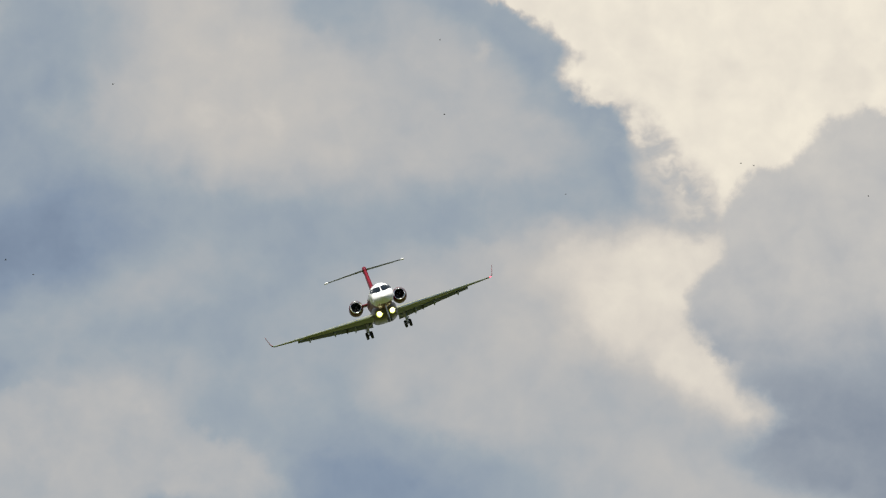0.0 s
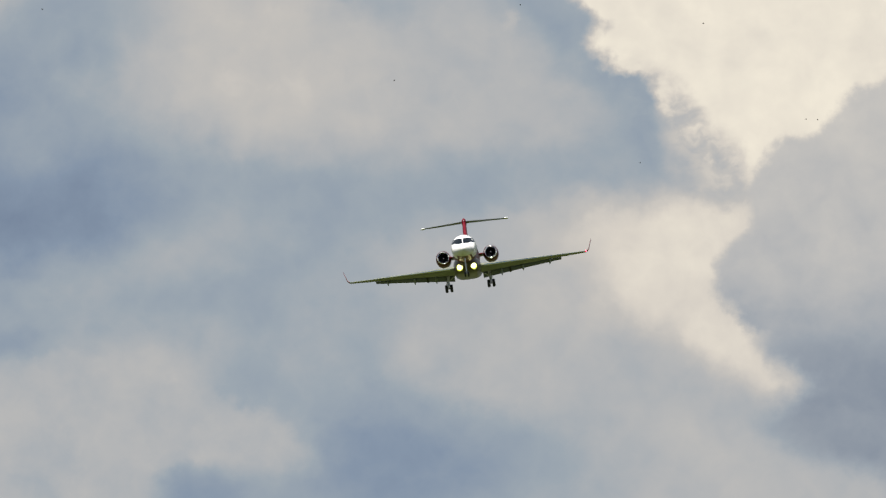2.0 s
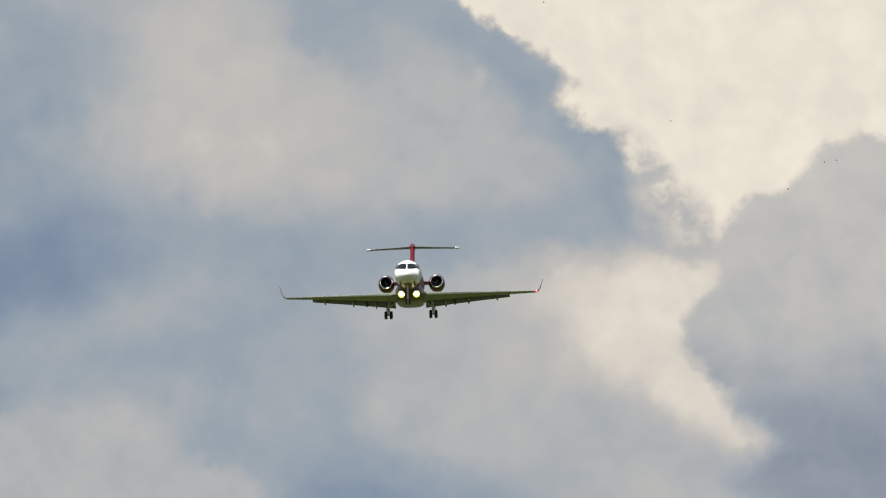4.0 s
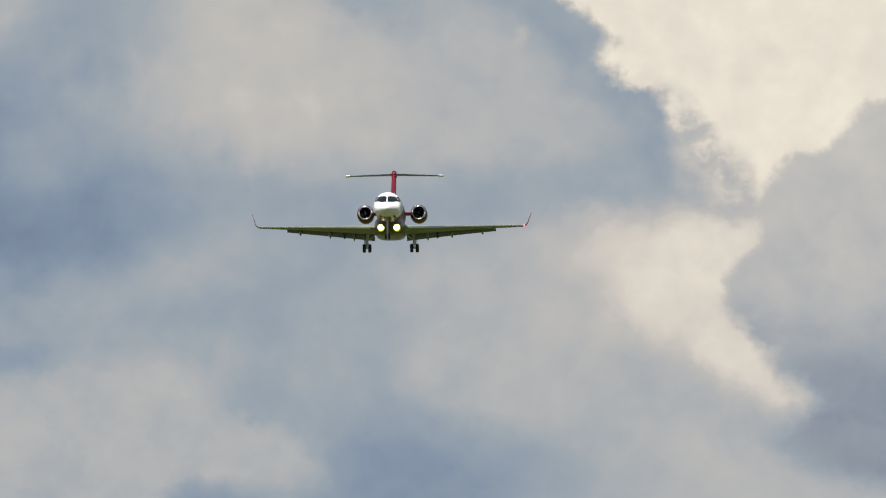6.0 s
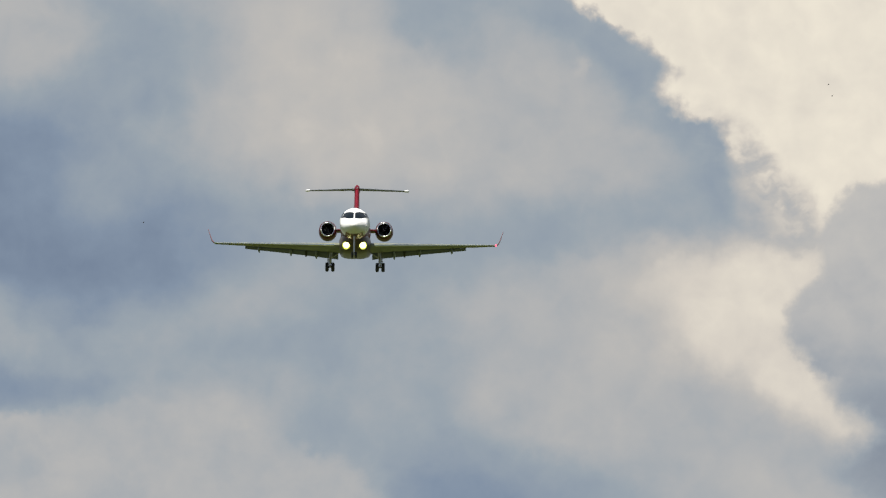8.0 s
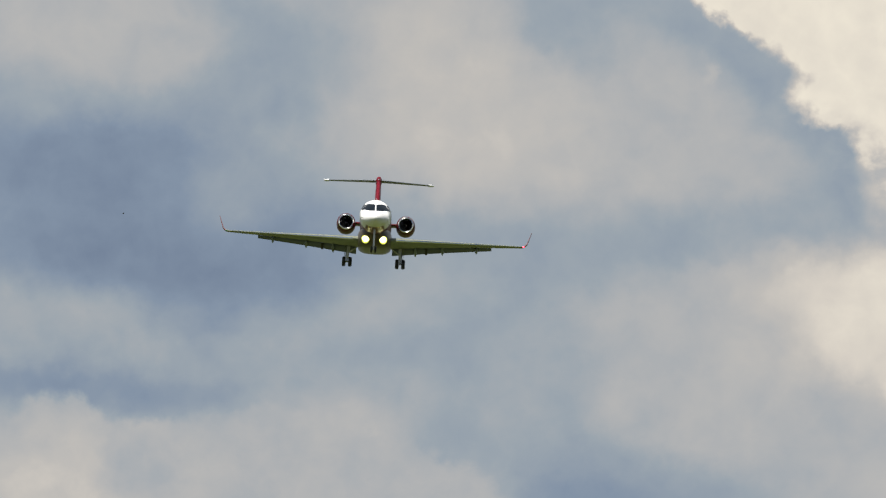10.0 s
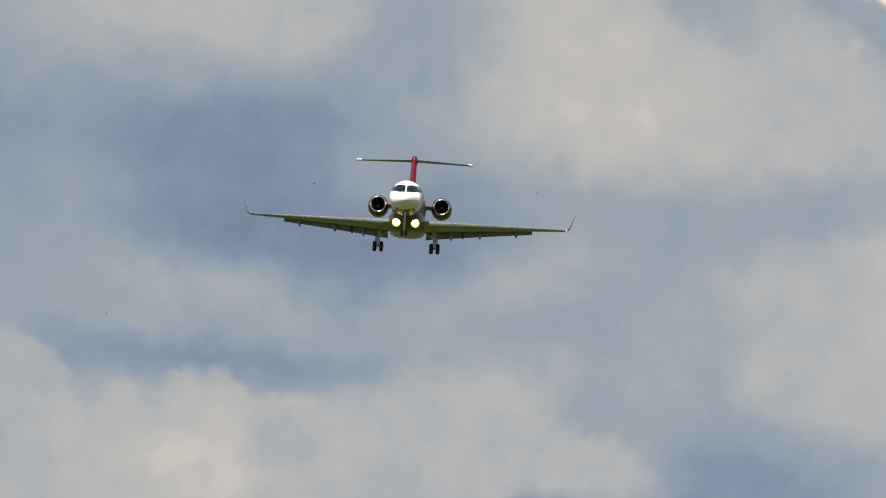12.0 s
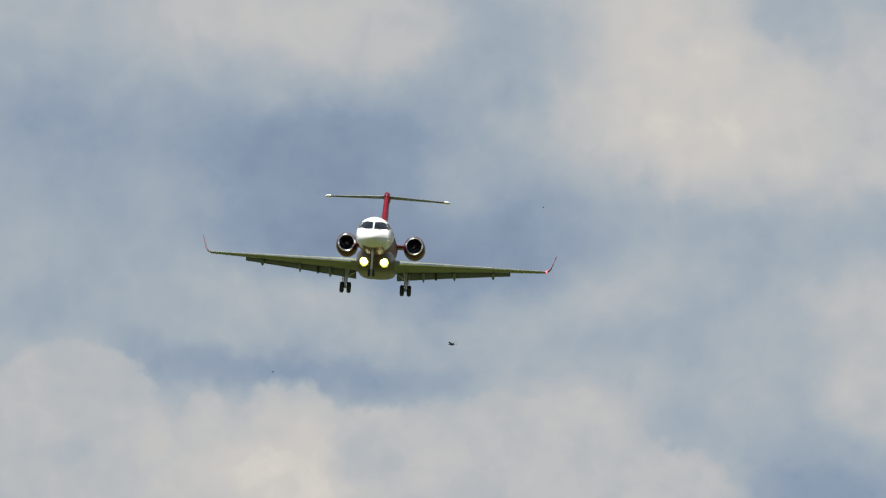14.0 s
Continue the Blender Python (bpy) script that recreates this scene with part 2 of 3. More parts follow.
    # the pale foot of the bright gap
    foot = bank(soft, 0.5, (12.8, 4.75, 1.5, 0.65), (13.2, 5.4, 1.55, 0.95), (14.1, 6.4, 1.2, 0.55, 40), (15.0, 7.3, 0.7, 0.3, 40))
    s = over(s, 0.89, t.m("MULTIPLY", foot, 0.88))
    fringe = bank(soft, 0.32, (13.7, 3.2, 1.2, 0.62, 47))
    s = over(s, 0.82, t.m("MULTIPLY", fringe, 0.85))
    # the bright gap high up
    gap = bank(crisp, 0.09, (12.5, -1.6, 3.2, 2.15), (15.0, 0.1, 3.95, 1.35), (14.6, 1.3, 2.95, 0.95), (14.5, 2.3, 1.75, 1.1), (14.55, 3.2, 0.55, 0.75), (17.0, 1.6, 3.0, 2.4))
    s = over(s, t.m("MULTIPLY_ADD", t.noise(soft, 0.6, 3), 0.16, 0.87), gap)
    # torn wisps along its rim
    curl = t.vm("MULTIPLY", warped(flat, (1.2, 0.6, 3)), (0.8, 1.15, 1.0))
    torn = t.m("MULTIPLY_ADD", t.step(t.noise(curl, 1.25, 4, 0.55), 0.38, 0.62), 0.85, 0.1)
    wisp = t.m("MULTIPLY", bank(crisp, 0.3, (13.3, 3.1, 1.5, 0.55, 47), (12.7, 2.5, 0.5, 0.45)), torn)
    s = over(s, 0.46, t.m("MULTIPLY", wisp, 0.85))
    # the rounded cloud on the east side, shaded below
    shade = t.m("MULTIPLY_ADD", t.step(v, 7.7, 4.8), 0.37, t.m("MULTIPLY_ADD", t.step(v, 4.6, 1.8), 0.08, 0.26))
    shade = t.m("ADD", shade, t.m("MULTIPLY_ADD", t.noise(crisp, 0.9, 5), 0.24, -0.12))
    base = bank(soft, 0.4, (14.4, 9.6, 2.2, 0.95), (16.4, 9.6, 0.9, 0.7))
    sharp = bank(crisp, 0.12, (17.0, 3.7, 1.5, 1.75), (15.6, 4.2, 1.2, 1.35), (15.5, 5.5, 1.75, 1.1), (19.0, 4.4, 2.2, 2.3))
    vague = bank(crisp, 0.3, (16.0, 6.3, 1.4, 1.0), (17.3, 6.6, 2.0, 1.8), (16.6, 8.0, 1.8, 0.9), (18.2, 8.6, 1.7, 1.6))
    heap = t.m("MAXIMUM", sharp, vague)
    s = over(s, shade, heap)
    s = over(s, 0.6, t.m("MULTIPLY", base, 0.75))
    # the pale heaps along the foot of the view
    lower = bank(crisp, 0.1, (-5.3, 7.6, 1.75, 1.75), (-8.0, 8.2, 2.0, 1.9), (-2.85, 7.9, 0.45, 1.25), (-1.45, 8.2, 1.15, 1.65), (0.4, 8.7, 2.2, 1.65, 10), (-4.0, 9.8, 4.2, 2.3))
    tone = haze(haze(t.m("MULTIPLY_ADD", t.noise(crisp, 0.7, 5), 0.26, 0.39), 0.2, -1.8, 8.4, 1.9, 1.2), 0.08, -0.6, 7.9, 0.7, 1.4)
    s = over(s, tone, t.m("MULTIPLY", lower, 0.85))
    mound = bank(crisp, 0.16, (2.3, 8.0, 2.9, 1.15), (5.3, 8.1, 1.4, 0.45, 24), (1.5, 9.3, 2.4, 1.0))
    s = over(s, t.m("MULTIPLY_ADD", t.noise(crisp, 0.7, 5), 0.34, 0.37), t.m("MULTIPLY", mound, 0.75))
    s = over(s, 0.34, t.m("MULTIPLY", bank(crisp, 0.2, (5.55, 7.25, 0.5, 0.5)), 0.5))
    puff = bank(crisp, 0.1, (10.1, 0.95, 0.1, 0.14))
    s = over(s, 0.6, puff)
    grain = t.m("SUBTRACT", t.noise(warped(flat, (0.8, 0.6, 2)), 1.1, 4, 0.5), 0.5)
    s = t.m("MULTIPLY_ADD", grain, 0.2, s)
    fold = t.m("ABSOLUTE", t.m("SUBTRACT", t.noise(warped(flat, (1.4, 0.5, 3)), 0.95, 4, 0.5), 0.5))
    s = t.m("MULTIPLY_ADD", t.m("SUBTRACT", 0.09, fold), 0.2, s)
    colour = t.ramp(s, [(0.0, srgb(110, 125, 148)), (0.2, srgb(132, 147, 166)), (0.4, srgb(155, 165, 174)), (0.55, srgb(175, 177, 179)),
                        (0.7, srgb(191, 188, 184)), (0.84, srgb(213, 206, 196)), (1.0, srgb(237, 229, 213))])
    shaded = t.ramp(s, [(0.0, srgb(110, 118, 132)), (0.2, srgb(133, 141, 153)), (0.4, srgb(155, 161, 169)), (0.6, srgb(182, 182, 182)),
                        (0.75, srgb(198, 195, 190)), (1.0, srgb(237, 229, 213))])
    colour = t.mix(t.m("MULTIPLY", heap, 0.75), colour, shaded)
    t.nt.nodes.remove(t.bsdf)
    e = t.nt.nodes.new("ShaderNodeEmission")
    t.put(e.inputs[0], colour)
    e.inputs[1].default_value = 0.785
    t.nt.links.new(e.outputs[0], t.nt.nodes["Material Output"].inputs[0])
    t.mat.cycles.emission_sampling = "NONE"
    return t.mat


def sky_backdrop():
    """A broad piece of a globe round the viewer, far behind the aircraft."""
    bm = bmesh.new()
    r, na, ne = 4600.0, 96, 40
    grid = []
    for j in range(ne + 1):
        e = radians(-0.6 + 42 * j / ne)
        grid.append([bm.verts.new((r * math.sin(a) * math.cos(e), r * math.cos(a) * math.cos(e), r * math.sin(e)))
                     for a in (radians(-62 + 124 * i / na) for i in range(na + 1))])
    for j in range(ne):
        for i in range(na):
            bm.faces.new((grid[j][i], grid[j + 1][i], grid[j + 1][i + 1], grid[j][i + 1]))
    me = bpy.data.meshes.new("sky_backdrop")
    bm.to_mesh(me), bm.free()
    me.materials.append(cloud_sheet())
    me.shade_smooth()
    ob = new("sky_backdrop", me)
    ob.location = EYE
    return tagged(ob, "distant sky of blue-grey and cream cumulus clouds", "sky", kind="structure")


sky_backdrop()


def ground_sheet():
    bm = bmesh.new()
    rings, n = (0, 20, 80, 250, 700, 1600, 3000, 4900), 72
    loops = []
    for r in rings[1:]:
        loops.append([bm.verts.new((r * math.cos(2 * math.pi * i / n), r * math.sin(2 * math.pi * i / n),
                                    0.25 * noise.noise((r * math.cos(2 * math.pi * i / n) / 90, r * math.sin(2 * math.pi * i / n) / 90, 0)) if r > 20 else 0.0))
                      for i in range(n)])
    c = bm.verts.new((0, 0, 0))
    for i in range(n):
        bm.faces.new((c, loops[0][i], loops[0][(i + 1) % n]))
        for a, b in zip(loops, loops[1:]):
            bm.faces.new((a[i], b[i], b[(i + 1) % n], a[(i + 1) % n]))
    me = bpy.data.meshes.new("ground")
    bm.to_mesh(me), bm.free()
    me.materials.append(grass())
    me.shade_smooth()
    return tagged(new("ground", me), "flat green airfield grass reaching the horizon", "grass", kind="structure")


ground_sheet()


# ---------------------------------------------------------------- mesh helpers
def part(name, bm, material, parent, label="", smooth=True):
    bmesh.ops.recalc_face_normals(bm, faces=bm.faces[:])
    me = bpy.data.meshes.new(name)
    bm.to_mesh(me), bm.free()
    me.materials.append(material)
    if smooth:
        me.shade_smooth()
        me.set_sharp_from_angle(angle=radians(38))
    ob = new(name, me)
    ob.parent = parent
    return tagged(ob, label) if label else ob


def spline(stations, y):
    """Smooth values between stations (rows that begin with y, falling or rising)."""
    rows = sorted(stations)
    ys = [r[0] for r in rows]
    y = min(max(y, ys[0]), ys[-1])
    k = max(i for i in range(len(ys) - 1) if ys[i] <= y + 1e-9)
    h = ys[k + 1] - ys[k]
    f = (y - ys[k]) / h

    def slope(i, c):
        if i == 0 or i == len(ys) - 1:
            j = min(i, len(ys) - 2)
            return (rows[j + 1][c] - rows[j][c]) / (ys[j + 1] - ys[j])
        a = (rows[i][c] - rows[i - 1][c]) / (ys[i] - ys[i - 1])
        b = (rows[i + 1][c] - rows[i][c]) / (ys[i + 1] - ys[i])
        return 0.0 if a * b <= 0 else 2 * a * b / (a + b)
    out = []
    for c in range(1, len(rows[0])):
        p0, p1, m0, m1 = rows[k][c], rows[k + 1][c], slope(k, c) * h, slope(k + 1, c) * h
        out.append((2 * f**3 - 3 * f**2 + 1) * p0 + (f**3 - 2 * f**2 + f) * m0 + (3 * f**2 - 2 * f**3) * p1 + (f**3 - f**2) * m1)
    return out


def skin(bm, rings, cap=True):
    loops = [[bm.verts.new(p) for p in ring] for ring in rings]
    n = len(loops[0])
    for a, b in zip(loops, loops[1:]):
        for i in range(n):
            bm.faces.new((a[i], a[(i + 1) % n], b[(i + 1) % n], b[i]))
    if cap:
        bm.faces.new(loops[0]), bm.faces.new(loops[-1])
    return loops


def lathe(bm, profile, centre, n=40, axis="y", cap=True):
    """Turned body: profile rows (along, radius)."""
    rings = []
    for s, r in profile:
        ring = []
        for i in range(n):
            a = 2 * math.pi * i / n
            c, d = r * math.cos(a), r * math.sin(a)
            off = {"y": (c, s, d), "x": (s, c, d), "z": (c, d, s)}[axis]
            ring.append(Vector(centre) + Vector(off))
        rings.append(ring)
    return skin(bm, rings, cap=cap and profile[0][1] > 1e-6)


def rod(bm, a, b, r0, r1=None, n=14):
    a, b = Vector(a), Vector(b)
    r1 = r0 if r1 is None else r1
    q = (b - a).to_track_quat("Z", "Y").to_matrix()
    ring = [Vector((math.cos(2 * math.pi * i / n), math.sin(2 * math.pi * i / n), 0)) for i in range(n)]
    skin(bm, [[p + q @ (w * r) for w in ring] for p, r in ((a, r0), (b, r1))])


def foil(chord, thick, n=14, camber=0.015):
    """Closed section from the trailing edge over the top and back below: (back from the nose, up)."""
    top, low = [], []
    for i in range(n + 1):
        s = 0.5 * (1 - math.cos(math.pi * i / n))
        h = 5 * thick * (0.2969 * math.sqrt(s) - 0.126 * s - 0.3516 * s * s + 0.2843 * s**3 - 0.1015 * s**4) + 0.002
        c = camber * 4 * s * (1 - s)
        top.append((s * chord, (c + h) * chord)), low.append((s * chord, (c - h) * chord))
    return top[::-1] + low[1:]


# ---------------------------------------------------------------- the aircraft (x: its right wing, y: ahead, z: up)
# y, centre height, half width, half height
FUSELAGE = [(9.78, -0.13, 0.03, 0.03), (9.74, -0.13, 0.14, 0.12), (9.5, -0.13, 0.38, 0.30), (9.1, -0.13, 0.62, 0.45), (8.6, -0.12, 0.80, 0.54),
            (8.15, -0.09, 0.92, 0.59), (7.7, 0.05, 1.0, 0.73), (7.2, 0.17, 1.04, 0.87), (6.7, 0.27, 1.06, 1.00), (6.2, 0.33, 1.09, 1.08), (5.2, 0.36, 1.10, 1.11),
            (3.0, 0.36, 1.10, 1.11), (-3.2, 0.36, 1.10, 1.11), (-4.8, 0.42, 1.03, 1.04), (-6.5, 0.58, 0.84, 0.86), (-8.2, 0.80, 0.52, 0.56), (-9.6, 0.98, 0.25, 0.30),
            (-10.2, 1.05, 0.10, 0.14)]


def hull(y, a, out=0.0):
    """A place on the fuselage: y along it, a degrees round from the top towards the right wing; out: metres proud."""
    zc, hw, hh = spline(FUSELAGE, y)
    a = radians(a)
    return Vector(((hw + out) * math.sin(a), y, zc + (hh + out) * math.cos(a)))


def patch(bm, edges, out=0.01, depth=0.03, n=8):
    """A pane laid on the hull: edges(f, g) gives y and angle for f, g in 0..1."""
    grids = []
    for o in (out, out - depth):
        grids.append([[bm.verts.new(hull(*edges(i / n, j / n), o)) for i in range(n + 1)] for j in range(n + 1)])
    a, b = grids
    for j in range(n):
        for i in range(n):
            bm.faces.new((a[j][i], a[j][i + 1], a[j + 1][i + 1], a[j + 1][i]))
    rim = [(0, i) for i in range(n)] + [(j, n) for j in range(n)] + [(n, n - i) for i in range(n)] + [(n - j, 0) for j in range(n)]
    for (j0, i0), (j1, i1) in zip(rim, rim[1:] + rim[:1]):
        bm.faces.new((a[j0][i0], a[j1][i1], b[j1][i1], b[j0][i0]))


def quad_edges(c00, c10, c11, c01, bow=0.0):
    def at(f, g):
        w = ((1 - f) * (1 - g), f * (1 - g), f * g, (1 - f) * g)
        y = sum(k * c[0] for k, c in zip(w, (c00, c10, c11, c01)))
        a = sum(k * c[1] for k, c in zip(w, (c00, c10, c11, c01)))
        return y + bow * f * (1 - f) * 4 * (1 - g), a
    return at


def add_fuselage(jet):
    bm = bmesh.new()
    ys = [9.78 - 0.06 * i for i in range(12)] + [9.0 - 0.15 * i for i in range(26)] + [5.0 - 0.5 * i for i in range(31)]
    ys = [y for y in ys if y > -10.2] + [-10.2]
    skin(bm, [[hull(y, 360 * i / 56) for i in range(56)] for y in ys])
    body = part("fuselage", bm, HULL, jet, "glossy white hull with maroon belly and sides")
    for s in (1, -1):
        for name, q in (("windscreen_pane", ((8.22, 2.2 * s), (7.22, 63 * s), (6.88, 38 * s), (7.36, 2.0 * s))),
                        ("side_window_pane", ((7.14, 63.5 * s), (6.3, 70 * s), (6.15, 50 * s), (6.76, 42 * s)))):
            bm = bmesh.new()
            patch(bm, quad_edges(*q, bow=0.24 if name == "windscreen_pane" else 0.0), 0.012)
            part(name, bm, GLASS, body, "dark cockpit glass")
        bm = bmesh.new()
        q = ((8.25, 0.3 * s), (8.22, 2.4 * s), (7.36, 2.2 * s), (7.38, 0.3 * s))
        patch(bm, quad_edges(*q), 0.016)
        part("windscreen_post", bm, WHITE, body)
        for k in range(7):
            y = 4.0 - 1.05 * k
            bm = bmesh.new()
            ring = []
            for o in (0.008, -0.02):
                ring.append([hull(y + 0.17 * math.cos(b), 68 * s + 12 * math.sin(b) * s, o) for b in (2 * math.pi * i / 16 for i in range(16))])
            skin(bm, ring)
            part("cabin_window", bm, GLASS, body, "dark oval cabin window")
        # forward probes
        for yy, aa in ((8.35, 84), (8.15, 98)):
            bm = bmesh.new()
            p = hull(yy, aa * s)
            rod(bm, p, p + Vector((0.1 * s, 0.03, 0)), 0.014)
            rod(bm, p + Vector((0.1 * s, -0.02, 0)), p + Vector((0.1 * s, 0.2, 0)), 0.012, 0.007)
            part("air_probe", bm, STEEL, body)
    # cabin door seam on the left side
    bm = bmesh.new()
    for (y0, a0), (y1, a1) in zip(((5.9, -62), (5.1, -62), (5.1, -122), (5.9, -122)), ((5.1, -62), (5.1, -122), (5.9, -122), (5.9, -62))):
        pts = [hull(y0 + (y1 - y0) * i / 8, a0 + (a1 - a0) * i / 8, 0.002) for i in range(9)]
        for p, q in zip(pts, pts[1:]):
            rod(bm, p, q, 0.008, n=6)
    part("door_seam", bm, SEAL, body)
    for yy, h, c in ((4.4, 0.22, 0.3), (1.2, 0.3, 0.36)):
        bm = bmesh.new()
        p = hull(yy, 0)
        skin(bm, [[p + Vector((xx * (1 - 0.5 * k), yo * (1 - 0.45 * k) - 0.12 * k, -0.03 + (h + 0.03) * k)) for xx, yo in
                   ((0, c / 2), (0.02, c / 6), (0.016, -c / 3), (0, -c / 2), (-0.016, -c / 3), (-0.02, c / 6))] for k in (0, 0.5, 1)])
        part("blade_antenna", bm, WHITE, body)
    bm = bmesh.new()
    lathe(bm, [(0.0, 0.07), (0.04, 0.07), (0.1, 0.05), (0.13, 0.012)], hull(2.6, 0) - Vector((0, 0, 0.01)), 16, "z")
    part("beacon", bm, RED, body)
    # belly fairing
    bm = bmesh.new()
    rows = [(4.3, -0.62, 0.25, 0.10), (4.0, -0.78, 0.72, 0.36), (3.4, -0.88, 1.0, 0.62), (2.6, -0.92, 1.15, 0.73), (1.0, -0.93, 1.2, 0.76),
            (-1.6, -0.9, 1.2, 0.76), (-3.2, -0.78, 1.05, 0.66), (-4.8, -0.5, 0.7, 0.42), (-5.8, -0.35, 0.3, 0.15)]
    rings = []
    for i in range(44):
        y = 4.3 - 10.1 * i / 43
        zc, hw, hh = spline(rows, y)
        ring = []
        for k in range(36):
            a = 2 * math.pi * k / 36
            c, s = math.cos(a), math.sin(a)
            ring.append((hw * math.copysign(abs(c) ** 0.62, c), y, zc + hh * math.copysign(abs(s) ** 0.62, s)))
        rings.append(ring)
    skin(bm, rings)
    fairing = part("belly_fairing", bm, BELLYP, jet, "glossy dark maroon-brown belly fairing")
    for s in (1, -1):
        bm = bmesh.new()
        lathe(bm, [(0.0, 0.001), (-0.03, 0.13), (-0.08, 0.19), (-0.16, 0.215), (-0.5, 0.215)], (0.61 * s, 4.18, -1.12), 24)
        lamp = part("landing_light", bm, LAMP, fairing, "glowing landing light")
        # ring added round the lens; its weak glow imitates the lamp's yellow bloom
        bm = bmesh.new()
        lathe(bm, [(-0.16, 0.216), (-0.15, 0.235), (-0.18, 0.27), (-0.7, 0.28), (-0.7, 0.216)], (0.61 * s, 4.18, -1.12), 24)
        part("bloom_ring", bm, BLOOM, lamp, "glowing yellow ring imitating the lamp's bloom")


def wing_at(x):
    """Leading edge y, trailing edge y and height of the chord line at x metres from the middle."""
    f = (x - 1.1) / 9.3
    return 2.6 - 4.8 * f, -1.55 - 1.75 * f, -1.0 + 0.5 * f


def wing_foil(x, n=14):
    """The wing's section at x, set nose-up by an angle that washes out towards the tip."""
    le, te, z = wing_at(x)
    f = min(1.0, max(0.0, (x - 1.1) / 9.3))
    a = radians(3.6 - 3.4 * f)
    th = 0.13 - 0.045 * f
    return [(p * math.cos(a) + q * math.sin(a), q * math.cos(a) - p * math.sin(a)) for p, q in foil(le - te, th, n, 0.006)], a


def add_wing(jet, s):
    bm = bmesh.new()
    rings = []
    for i in range(22):
        x = 0.7 + (10.3 - 0.7) * i / 21
        le, te, z = wing_at(x)
        chord = le - te
        flap = x < 8.14
        cut = 0.76 if flap else 1.0
        sec, _ = wing_foil(x)
        rings.append([(s * x, le - min(a, cut * chord), z + b) for a, b in sec])
    skin(bm, rings)
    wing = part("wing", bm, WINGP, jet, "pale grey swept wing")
    # bare metal leading edge
    bm = bmesh.new()
    rings = []
    for i in range(20):
        x = 1.5 + (10.2 - 1.5) * i / 19
        le, te, z = wing_at(x)
        chord = le - te
        sec = [p for p in wing_foil(x, 30)[0] if p[0] < 0.012 * chord]
        outer = [(s * x, le - a + 0.006, z + b * 1.03) for a, b in sec]
        inner = [(s * x, le - a - 0.012, z + b * 0.9) for a, b in sec]
        rings.append(outer + inner[::-1])
    skin(bm, rings)
    part("leading_edge", bm, CHROME, wing, "bare metal leading edge")
    # flaps, lowered
    for x0, x1 in ((1.25, 3.58), (3.68, 8.14)):
        bm = bmesh.new()
        rings = []
        for i in range(7):
            x = x0 + (x1 - x0) * i / 6
            le, te, z = wing_at(x)
            chord = le - te
            fc = 0.27 * chord
            inc = wing_foil(x)[1]
            h, a = le - 0.74 * chord, radians(19) + inc
            sec = foil(fc, 0.13, 8, 0.02)
            zh = z - 0.72 * chord * math.sin(inc) - 0.028 * chord
            rings.append([(s * x, h - 0.02 - (p * math.cos(a) + q * math.sin(a)), zh + q * math.cos(a) - p * math.sin(a)) for p, q in sec])
        skin(bm, rings)
        part("flap", bm, FLAPP, wing, "lowered dark grey flap")
    # dark wedge set into the slot between the flaps, standing in for its shade
    bm = bmesh.new()
    le, te, z = wing_at(3.63)
    skin(bm, [[(s * xx, le - 0.66 * (le - te) - q, z - 0.24 - p) for q, p in ((0, 0), (0.1, 0.1), (1.0, 0.38), (1.0, 0.12), (0.5, -0.02))] for xx in (3.56, 3.7)])
    part("flap_gap_shade", bm, DARK, wing)
    # flap track fairings
    for x in (2.87, 4.75, 7.1):
        le, te, z = wing_at(x)
        chord = le - te
        bm = bmesh.new()
        inc = wing_foil(x)[1]
        y0, L = le - 0.55 * chord, 0.46 * chord + 0.25
        rings = []
        for i in range(13):
            f = i / 12
            r = 0.15 * math.sqrt(max(0.004, math.sin(math.pi * min(f * 1.05 + 0.02, 1.0) ** 0.8))) * (0.75 + 0.1 * chord / 3)
            zc = z - 0.1 - (0.55 * math.sin(inc) + 0.03) * chord - f * L * math.tan(inc + radians(9)) - 0.04 * max(0.0, f - 0.5) * L
            rings.append([(s * x + 0.8 * r * math.cos(b), y0 - L * f, zc + 1.25 * r * math.sin(b)) for b in (2 * math.pi * k / 14 for k in range(14))])
        skin(bm, rings)
        part("flap_track_fairing", bm, TAILP, wing)
    # winglet, curving up from the tip
    bm = bmesh.new()
    rings = []
    le0, te0, z0 = wing_at(10.3)
    for i in range(12):
        f = i / 11
        bend = radians(6 + 66 * min(1, f / 0.4))
        if i == 0:
            px, pz, run = 10.3, z0, 0.0
        else:
            px += 0.118 * math.cos(bend)
            pz += 0.118 * math.sin(bend)
            run += 0.118
        chord = (le0 - te0) * (1 - 0.6 * f)
        nx, nz = -math.sin(bend), math.cos(bend)
        rings.append([(s * (px + nx * b), le0 - 0.75 * run - a, pz + nz * b) for a, b in foil(chord, 0.09, 10, 0.0)])
    skin(bm, rings)
    part("winglet", bm, WINGLETP, wing, "dull red upswept winglet")
    bm = bmesh.new()
    lathe(bm, [(0.12, 0.001), (0.1, 0.035), (0.0, 0.055), (-0.2, 0.05), (-0.28, 0.001)], (s * 10.36, le0 - 0.05, z0 + 0.01), 16)
    if s > 0:
        part("navigation_light", bm, NAVGREEN, wing, "green wingtip lens")
    else:
        part("navigation_light", bm, NAVRED, wing, "glowing red wingtip light")
    for x in (8.6, 9.3, 10.0):
        le, te, z = wing_at(x)
        bm = bmesh.new()
        rod(bm, (s * x, te + 0.05, z), (s * x, te - 0.22, z - 0.01), 0.006, n=6)
        part("static_wick", bm, SEAL, wing)


